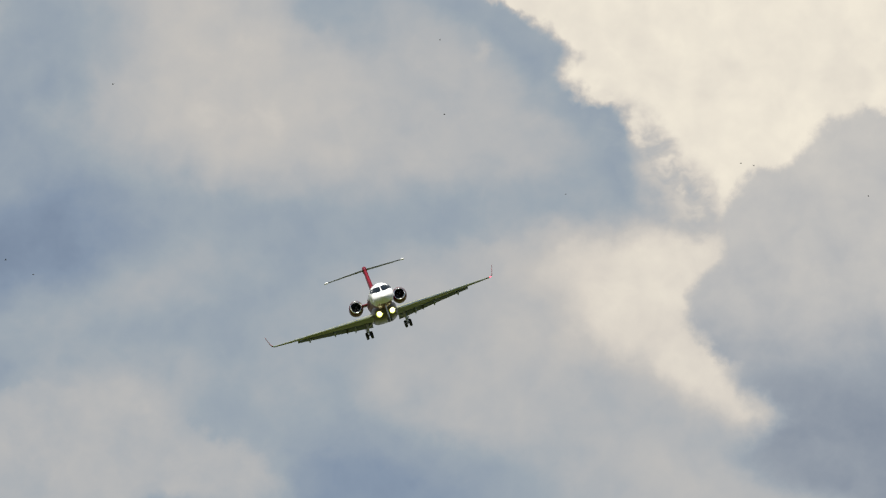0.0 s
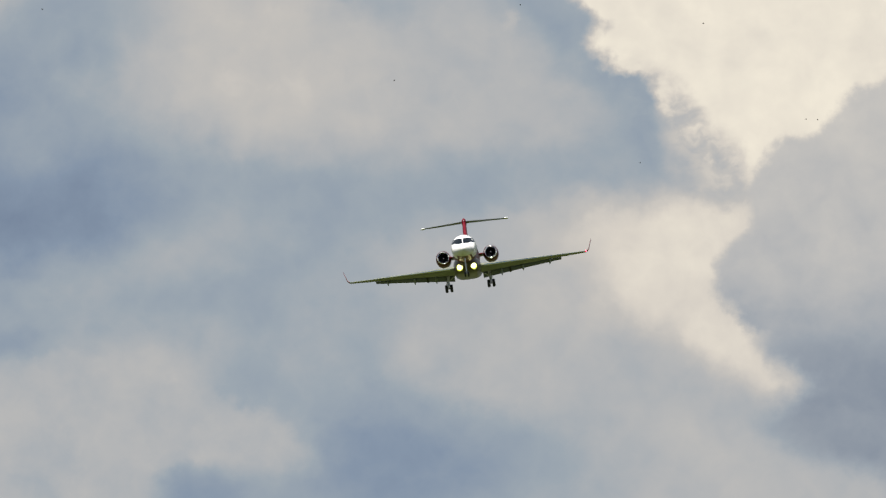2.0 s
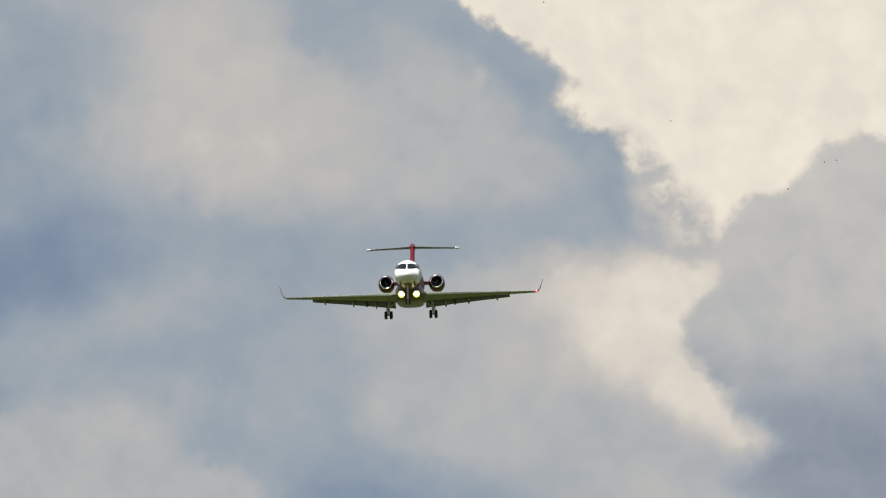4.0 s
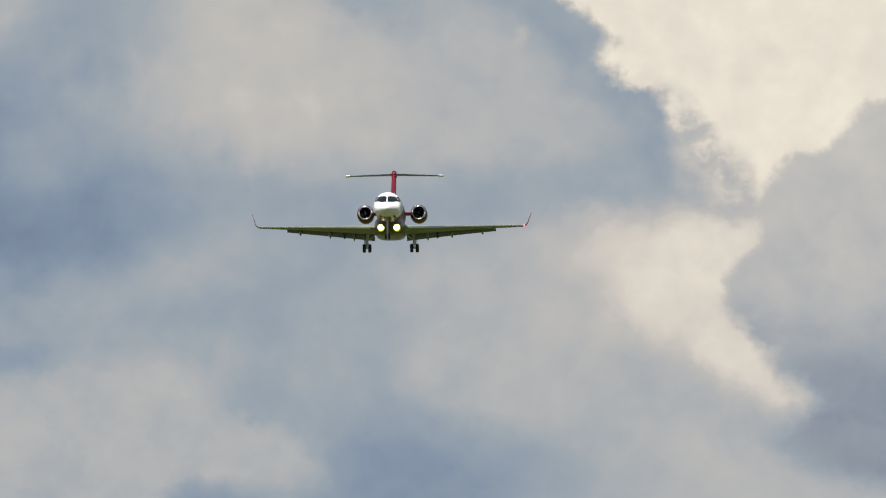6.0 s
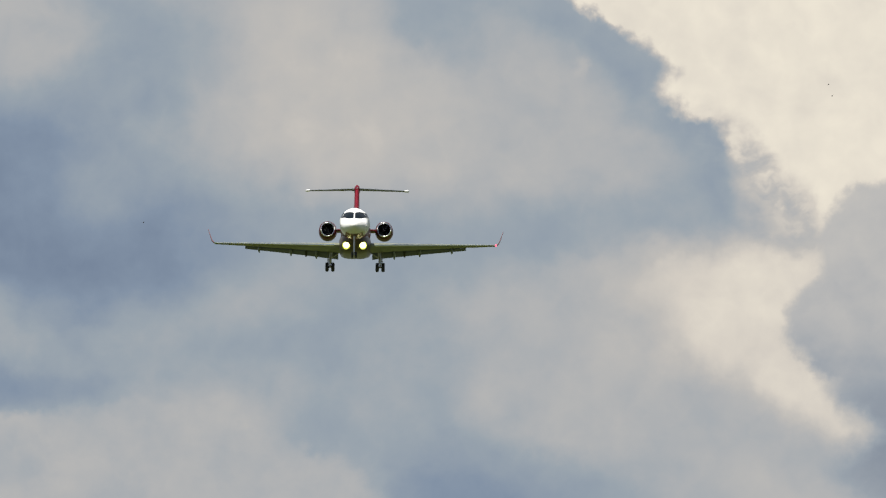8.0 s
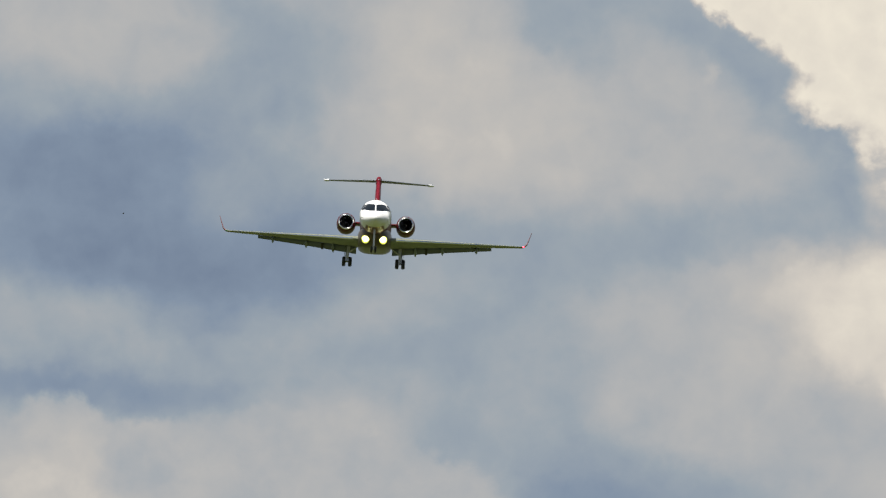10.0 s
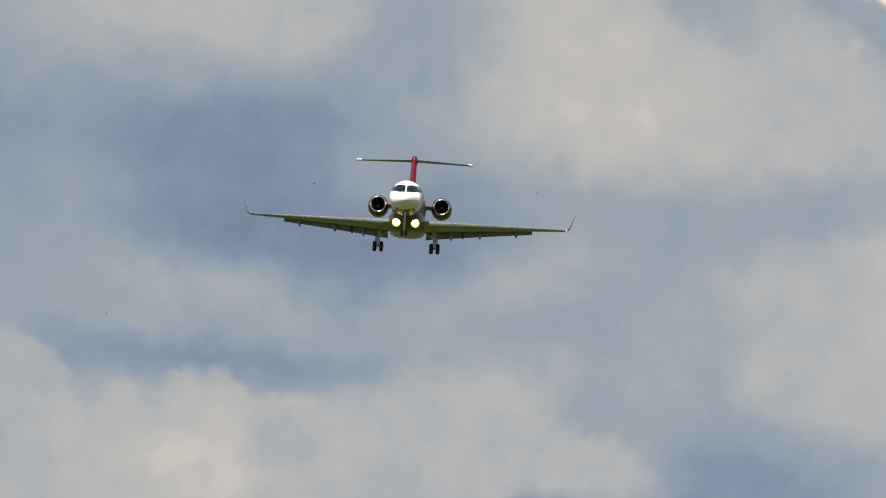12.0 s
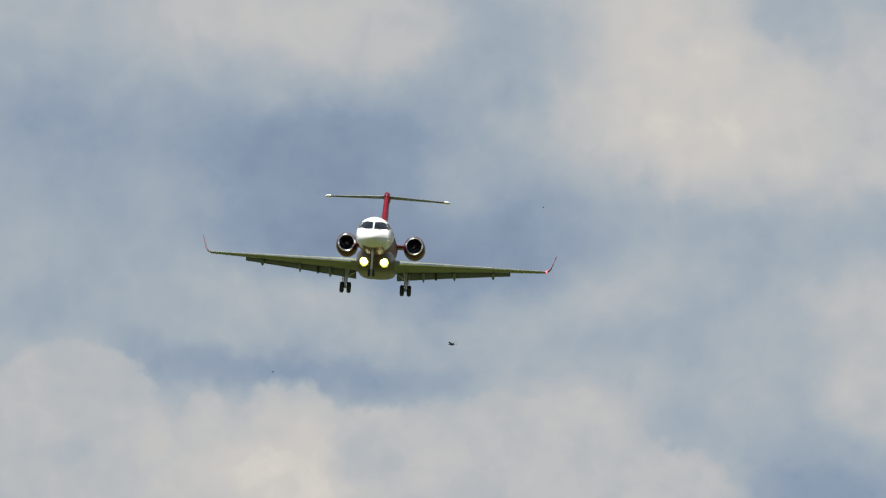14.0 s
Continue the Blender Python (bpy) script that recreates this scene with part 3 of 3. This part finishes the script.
def add_engine(jet, s):
    cx, cy, cz = 2.08, -3.75, 0.72
    prof = [(0.02, 0.50), (0.06, 0.535), (0.03, 0.575), (-0.25, 0.635), (-0.8, 0.67), (-1.5, 0.655), (-2.3, 0.57), (-2.9, 0.46), (-2.9, 0.42), (-2.3, 0.40)]
    bm = bmesh.new()
    lathe(bm, [(-0.04, 0.555), (-0.12, 0.592)] + [p for p in prof if p[0] < -0.2], (s * cx, cy, cz), 48, cap=False)
    for v in bm.verts:
        v.co.z -= 0.11 * min(1.0, max(0.0, (cy - 0.04 - v.co.y) / 0.9))
    cowl = part("nacelle", bm, MAROON, jet, "glossy maroon engine nacelle")
    bm = bmesh.new()
    ring = [(-0.045, 0.588), (-0.01, 0.578), (0.025, 0.562), (0.045, 0.545), (0.052, 0.52), (0.042, 0.497), (0.012, 0.475), (-0.03, 0.46), (-0.08, 0.452), (-0.14, 0.45)]
    loops = [[bm.verts.new((s * cx + r * math.cos(2 * math.pi * i / 48), cy + a, cz + r * math.sin(2 * math.pi * i / 48))) for i in range(48)] for a, r in ((a, 0.938 * r) for a, r in ring)]
    for a, b in zip(loops, loops[1:] + loops[:1]):
        for i in range(48):
            bm.faces.new((a[i], a[(i + 1) % 48], b[(i + 1) % 48], b[i]))
    part("intake_lip", bm, CHROME, cowl, "polished metal intake lip")
    bm = bmesh.new()
    lathe(bm, [(-0.62, 0.45), (-0.68, 0.45)], (s * cx, cy, cz), 40)
    part("fan_casing", bm, DARK, cowl)
    bm = bmesh.new()
    loops = [[bm.verts.new((s * cx + r * math.cos(2 * math.pi * i / 48), cy + a, cz + r * math.sin(2 * math.pi * i / 48))) for i in range(48)]
             for a, r in ((-0.13, 0.463), (-0.3, 0.452), (-0.7, 0.452), (-0.7, 0.48), (-0.3, 0.48), (-0.13, 0.5))]
    for a, b in zip(loops, loops[1:] + loops[:1]):
        for i in range(48):
            bm.faces.new((a[i], a[(i + 1) % 48], b[(i + 1) % 48], b[i]))
    part("intake_duct", bm, DARK, cowl, "dark intake duct")
    bm = bmesh.new()
    for k in range(22):
        a = 2 * math.pi * k / 22
        pts = []
        for r, tw, w in ((0.12, 0.35, 0.05), (0.28, 0.75, 0.06), (0.44, 1.05, 0.065)):
            rad, tan = Vector((math.cos(a), 0, math.sin(a))), Vector((-math.sin(a), 0, math.cos(a)))
            ch = tan * math.sin(tw) * w + Vector((0, 1, 0)) * math.cos(tw) * w
            pts.append((rad * r - ch, rad * r + ch))
        base = Vector((s * cx, cy - 0.5, cz))
        vs = [[bm.verts.new(base + p) for p in pr] for pr in pts]
        for p, q in zip(vs, vs[1:]):
            bm.faces.new((p[0], p[1], q[1], q[0]))
    part("fan", bm, BLADE, cowl, "grey fan blades")
    bm = bmesh.new()
    lathe(bm, [(-0.2, 0.001), (-0.24, 0.045), (-0.34, 0.1), (-0.52, 0.14), (-0.6, 0.14)], (s * cx, cy, cz), 24)
    part("spinner", bm, BLADE, cowl, "grey conical spinner")
    bm = bmesh.new()
    lathe(bm, [(-2.4, 0.38), (-2.9, 0.36), (-3.15, 0.3), (-3.15, 0.27), (-2.6, 0.27)], (s * cx, cy, cz), 32)
    part("exhaust_nozzle", bm, STEEL, cowl)
    # pylon
    bm = bmesh.new()
    rings = []
    for x in (0.85, 1.1, 1.3, 1.55):
        rings.append([(s * x, cy - 0.35 - a, cz - 0.02 + b) for a, b in foil(2.3, 0.1, 10, 0.0)])
    skin(bm, rings)
    part("pylon", bm, MAROON, jet, "maroon engine pylon")


def add_tail(jet):
    bm = bmesh.new()
    rings = []
    for i in range(10):
        f = i / 9
        z = 0.9 + (4.15 - 0.9) * f
        le = -5.0 - 3.75 * f
        chord = 4.0 * (1 - f) + 1.9 * f
        rings.append([(b, le - a, z) for a, b in foil(chord, 0.1 + 0.07 * f, 14, 0.0)])
    skin(bm, rings)
    fin = part("tail_fin", bm, RED, jet, "red swept tail fin")
    bm = bmesh.new()
    lathe(bm, [(0.0, 0.001), (-0.06, 0.1), (-0.3, 0.165), (-0.9, 0.19), (-1.7, 0.16), (-2.3, 0.05), (-2.4, 0.001)], (0, 0, 0), 24)
    for v in bm.verts:
        v.co.x *= 1.2
        v.co.z *= 1.95
        v.co += Vector((0, -8.72, 4.17))
    part("fin_bullet", bm, RED, fin, "red bullet fairing on the fin top")
    bm = bmesh.new()
    lathe(bm, [(0.02, 0.001), (0.0, 0.045), (-0.08, 0.065), (-0.2, 0.06)], (0, -8.74, 4.24), 14)
    part("fin_lamp", bm, CHROME, fin, "bright lamp on the fin top")
    bm = bmesh.new()
    rings = []
    for i in range(-8, 9):
        f = abs(i) / 8
        chord = 1.75 * (1 - f) + 0.85 * f
        rings.append([(3.55 * i / 8, -8.95 - 1.3 * f - a, 4.22 - 0.03 * f + b) for a, b in foil(chord, 0.1, 12, 0.0)])
    skin(bm, rings)
    stab = part("tailplane", bm, TAILP, jet, "blue-grey tailplane")
    for s in (1, -1):
        # tip cap in white paint, in place of sun glinting on bare metal
        bm = bmesh.new()
        rings = []
        for x, k in ((3.5, 1.0), (3.66, 1.0), (3.78, 0.92), (3.85, 0.6)):
            rings.append([(s * x, -8.95 - 1.3 * x / 3.55 - 0.85 * (1 - k) * 0.5 - a * k, 4.19 + b * k * 1.15) for a, b in foil(0.9, 0.16, 12, 0.0)])
        skin(bm, rings)
        part("tailplane_tip", bm, WHITE, stab, "rounded tip cap, painted white for its sun glint")
        bm = bmesh.new()
        rings = []
        for i in range(9):
            f = i / 8
            chord = 1.75 * (1 - f) + 0.85 * f
            sec = [p for p in foil(chord, 0.1, 24, 0.0) if p[0] < 0.1 * chord]
            o = [(s * (0.2 + 3.3 * f), -8.95 - 1.3 * (0.2 + 3.3 * f) / 3.55 - a + 0.006, 4.22 - 0.03 * f + b * 1.04) for a, b in sec]
            inn = [(s * (0.2 + 3.3 * f), -8.95 - 1.3 * (0.2 + 3.3 * f) / 3.55 - a - 0.02, 4.22 - 0.03 * f + b * 0.8) for a, b in sec]
            rings.append(o + inn[::-1])
        skin(bm, rings)
        part("boot", bm, BOOT, stab, "dull metal leading edge")


def wheel(parent, x, y, z, r, w):
    bm = bmesh.new()
    h = w / 2
    lathe(bm, [(-h * 0.75, r * 0.52), (-h, r * 0.62), (-h, r * 0.82), (-h * 0.72, r * 0.96), (-h * 0.3, r), (h * 0.3, r), (h * 0.72, r * 0.96), (h, r * 0.82), (h, r * 0.62), (h * 0.75, r * 0.52)],
          (x, y, z), 28, "x")
    tyre = part("tyre", bm, RUBBER, parent, "black rubber tyre")
    bm = bmesh.new()
    lathe(bm, [(-h * 0.8, r * 0.2), (-h * 0.82, r * 0.54), (-h * 0.5, r * 0.56), (h * 0.5, r * 0.56), (h * 0.82, r * 0.54), (h * 0.8, r * 0.2)], (x, y, z), 24, "x")
    part("wheel_hub", bm, STEEL, tyre)


def add_main_gear(jet, s):
    x, y, z = 1.85, -0.58, -2.36
    bm = bmesh.new()
    rod(bm, (s * x, y + 0.1, z + 0.25), (s * x, y + 0.05, -1.05), 0.125)
    rod(bm, (s * (x - 0.16), y + 0.12, -1.2), (s * (x - 0.04), y + 0.12, z + 0.45), 0.055)
    rod(bm, (s * x - 0.1, y + 0.05, z + 0.33), (s * x + 0.1, y + 0.05, z + 0.33), 0.09)
    rod(bm, (s * x, y + 0.1, z), (s * x, y + 0.1, z + 0.4), 0.06)
    rod(bm, (s * (x - 0.3), y, z), (s * (x + 0.3), y, z), 0.05)
    rod(bm, (s * x, y, z), (s * x, y + 0.1, z + 0.12), 0.07)
    strut = part("main_gear_leg", bm, STEEL, jet, "metal main landing gear leg")
    for o in (-0.215, 0.215):
        wheel(strut, s * x + o, y, z, 0.34, 0.25)
    bm = bmesh.new()
    rod(bm, (s * (x - 0.05), y + 0.05, z + 0.62), (s * (x - 0.75), y + 0.1, -1.25), 0.04)
    part("side_brace", bm, STEEL, strut)
    bm = bmesh.new()
    rod(bm, (s * x, y - 0.02, z + 0.75), (s * x, y - 0.32, z + 0.42), 0.03)
    rod(bm, (s * x, y - 0.32, z + 0.42), (s * x, y - 0.02, z + 0.1), 0.03)
    part("torque_link", bm, STEEL, strut)
    bm = bmesh.new()
    skin(bm, [[(s * (x + 0.17 + 0.03 * k), y + dy, zz) for k, dy, zz in ((0, 0.3, z + 0.35), (0, -0.3, z + 0.35), (0, -0.34, -1.1), (0, 0.34, -1.1))],
              [(s * (x + 0.2), y + dy, zz) for dy, zz in ((0.3, z + 0.35), (-0.3, z + 0.35), (-0.34, -1.1), (0.34, -1.1))]])
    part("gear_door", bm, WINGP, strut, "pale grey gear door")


def add_nose_gear(jet):
    y, z = 7.15, -2.12
    bm = bmesh.new()
    rod(bm, (0, y, z + 0.2), (0, y - 0.12, -0.5), 0.06)
    rod(bm, (0, y, z), (0, y, z + 0.35), 0.042)
    rod(bm, (-0.16, y, z), (0.16, y, z), 0.035)
    leg = part("nose_gear_leg", bm, STEEL, jet, "metal nose landing gear leg")
    for o in (-0.14, 0.14):
        wheel(leg, o, y, z, 0.235, 0.14)
    bm = bmesh.new()
    rod(bm, (0, y - 0.04, z + 0.75), (0, y - 0.85, -0.62), 0.032)
    part("drag_brace", bm, STEEL, leg)


def business_jet():
    jet = new("business_jet")
    add_fuselage(jet)
    for s in (1, -1):
        add_wing(jet, s)
        add_engine(jet, s)
    add_tail(jet)
    for s in (1, -1):
        add_main_gear(jet, s)
    add_nose_gear(jet)
    return tagged(jet, "white and maroon twin-engined business jet, flying with wheels down", "aircraft")


jet = business_jet()


# ---------------------------------------------------------------- birds
def small_bird():
    """A small dark bird, head towards +y, about 17 cm long."""
    bird = new("bird")
    bm = bmesh.new()
    lathe(bm, [(0.075, 0.006), (0.068, 0.014), (0.055, 0.017), (0.04, 0.018), (0.02, 0.023), (-0.01, 0.024), (-0.04, 0.017), (-0.06, 0.008)], (0, 0, 0), 14)
    body = part("body", bm, FEATHER, bird)
    bm = bmesh.new()
    lathe(bm, [(0.09, 0.0008), (0.082, 0.003), (0.073, 0.005)], (0, 0, -0.001), 8)
    part("beak", bm, BEAK, body)
    bm = bmesh.new()
    for s in (1, -1):
        skin(bm, [[(0, -0.045, 0.004), (0.012 * s, -0.05, 0.004), (0.012 * s, -0.05, 0.0), (0, -0.045, 0.0)],
                  [(0.006 * s, -0.09, 0.002), (0.02 * s, -0.095, 0.002), (0.02 * s, -0.095, 0.0), (0.006 * s, -0.09, 0.0)],
                  [(0.022 * s, -0.12, 0.002), (0.026 * s, -0.122, 0.002), (0.026 * s, -0.122, 0.001), (0.022 * s, -0.12, 0.001)]])
    part("tail", bm, FEATHER, bird)
    for s in (1, -1):
        bm = bmesh.new()
        rings = []
        for x, le, c, z in ((0.0, 0.03, 0.06, 0.0), (0.03, 0.042, 0.062, 0.004), (0.07, 0.045, 0.052, 0.006), (0.11, 0.022, 0.04, 0.004), (0.15, -0.015, 0.022, 0.001), (0.175, -0.045, 0.006, 0.0)):
            rings.append([(s * x, le - a, z + b) for a, b in foil(c, 0.09, 5, 0.04)])
        skin(bm, rings)
        wing = part("wing", bm, FEATHER, bird)
        wing.matrix_basis = pose(0.012 * s, 0, 0.012, 0, -24 * s, 0)
    return tagged(bird, "small dark bird flying with raised wings", "bird", "birds in the sky")


def sky_place(u, v, d):
    a, e = (u - 7.84) / 561.47, radians(4) - (v - 4.41) / 561.47
    return EYE[0] + d * math.sin(a) * math.cos(e), EYE[1] + d * math.cos(a) * math.cos(e), EYE[2] + d * math.sin(e)


near_bird = small_bird()
tagged(near_bird, "dark bird beating its wings in swift flight")
# distance, heading, then seconds and sky units (u, v)
FLIGHTS = [
    (2550, -80, (0, -3.8, 4.0), (5.3, 0.2, 3.7), (6.5, 1.18, 3.69), (7.5, 1.95, 3.66), (9.2, 3.5, 3.71), (11.3, 4.62, 3.46), (12.5, 4.31, 3.51), (14, 3.09, 3.5)),
    (2250, -70, (0, -7.5, 4.5), (9, -1.11, 3.56), (9.2, -0.92, 3.52), (11.3, 0.38, 3.3), (12.5, 0.59, 3.34), (13, 0.57, 3.32), (14, 0.3, 3.72)),
    (2550, -60, (0, -14.0, 4.0), (11.3, -3.67, 5.55), (12.5, -2.8, 5.74), (13.5, -2.19, 6.18), (14, -1.71, 6.41)),
    (2400, 80, (0, 9.48, 2.03), (1.5, 8.46, 2.24), (4, 6.5, -2.0), (14, -6.0, -12.0)),
    (2850, -80, (0, 14.74, 2.9), (3, 15.81, 2.55), (14, 24.0, 1.0)),
    (2850, -75, (0, 14.97, 2.94), (3, 16.01, 2.54), (14, 25.0, 0.5)),
    (2700, -85, (0, 17.0, 3.48), (3, 18.7, 3.4), (14, 28.0, 3.0)),
    (2700, -70, (0, 11.63, 3.44), (1.5, 12.27, 3.44), (3, 12.91, 3.44), (5.2, 14.5, -3.0), (14, 20.0, -30.0)),
    (2250, 75, (0, 2.19, 4.87), (1.5, 1.41, 4.64), (14, -26.0, 3.0)),
    (2250, 85, (0, 1.7, 4.61), (1.5, 0.81, 4.54), (14, -28.0, 4.0)),
]
LATER_FLIGHTS = [
    (2550, -75, (0, 9.4, 0.71), (1.5, 10.11, 0.65), (3, 10.79, 0.59), (5.2, 12.0, -3.0), (14, 18.0, -24.0)),
    (2550, -80, (0, 12.9, -2.0), (3, 14.38, 2.12), (5.2, 17.5, 3.5), (14, 30.0, 5.0)),
    (2400, 60, (0, 3.6, 1.5), (1.5, 2.42, 1.02), (3, 0.5, 0.0), (14, -20.0, -8.0)),
    (2700, 70, (0, 30.0, 4.0), (5.3, 19.5, 2.6), (7.5, 15.09, 1.99), (9, 13.8, -1.5), (14, 8.0, -14.0)),
    (2700, -70, (0, 2.0, -20.0), (5.3, 11.8, -3.0), (7.5, 13.25, 1.05), (8.3, 15.6, 1.6), (14, 30.0, 3.0)),
]
far_birds = [copy_thing(near_bird, pose(*sky_place(*f[2][1:], f[0]), 0, 0, f[1])) for f in FLIGHTS + LATER_FLIGHTS]
for b in far_birds:
    tagged(b, "small dark bird gliding far off")


# ---------------------------------------------------------------- what moves
# seconds, place, and turn in degrees
JET_PATH = [
    (0, 2.660, 2883.69, 198.300, 1.38, 18.04, 181.70),
    (0.5, 5.084, 2850.50, 196.249, 1.77, 16.11, 180.73),
    (1, 6.554, 2817.37, 194.328, 1.98, 12.83, 179.76),
    (1.5, 7.381, 2784.48, 192.498, 1.95, 9.94, 179.08),
    (2, 7.561, 2751.70, 190.576, 2.03, 7.55, 178.18),
    (2.5, 7.253, 2718.02, 188.796, 2.32, 5.61, 177.87),
    (3, 6.574, 2682.94, 186.891, 2.45, 3.22, 177.46),
    (3.2, 6.404, 2668.54, 186.199, 2.54, 2.79, 177.80),
    (5.3, 1.906, 2514.28, 178.075, 1.46, -0.12, 178.18),
    (5.5, 1.431, 2499.88, 177.235, 1.38, -0.24, 178.17),
    (6, 0.068, 2464.84, 175.302, 1.06, 0.30, 178.12),
    (6.5, -1.483, 2430.61, 173.345, 1.01, 1.27, 178.37),
    (7, -3.330, 2397.17, 171.260, 0.80, 0.30, 178.83),
    (7.5, -5.018, 2364.25, 169.155, 0.78, -0.67, 179.45),
    (8, -7.038, 2331.97, 166.973, 1.03, -0.55, 179.59),
    (8.5, -8.880, 2299.95, 164.930, 1.09, -0.13, 179.85),
    (9, -11.056, 2267.52, 162.575, 1.15, -1.65, 180.28),
    (9.2, -11.687, 2254.42, 161.772, 1.20, -3.08, 180.40),
    (11.3, -18.710, 2116.12, 152.457, 1.28, -3.38, 179.51),
    (11.5, -19.322, 2102.80, 151.276, 1.30, -3.73, 179.40),
    (12, -20.718, 2069.56, 148.672, 1.31, -3.22, 179.32),
    (12.5, -22.229, 2036.66, 145.943, 1.37, -2.83, 178.97),
    (13, -23.704, 2004.17, 143.223, 1.44, -3.56, 178.95),
    (13.5, -25.098, 1972.36, 140.679, 1.73, -3.63, 178.53),
    (14, -26.599, 1940.97, 138.000, 1.65, -3.62, 178.68),
]


def motions():
    walk(jet, [(t, pose(*p)) for t, *p in JET_PATH])
    for bird, (d, head, *rows) in zip(far_birds, FLIGHTS + LATER_FLIGHTS):
        walk(bird, [(t, pose(*sky_place(u, v, d), 0, 0, head)) for t, u, v in rows])
    swift = ((0, 165.0, 20.0), (13, 13.2, 6.6), (13.5, 7.32, 6.31), (13.6, 6.03, 6.27), (13.8, 3.61, 5.85), (14, 1.47, 5.92))
    walk(near_bird, [(t, pose(*sky_place(u, v, 650), 4, 0, 62)) for t, u, v in swift])
    beats = ((0, 30), (13, 30), (13.3, -20), (13.5, 48), (13.6, -38), (13.7, 40), (13.8, -6), (13.9, 35), (14, 12))
    for wing in [c for c in near_bird.children if c.name.startswith("wing")]:
        s = 1 if wing.location.x > 0 else -1
        walk(wing, [(t, pose(0.012 * s, 0, 0.012, 0, -a * s, 0)) for t, a in beats])


motions()
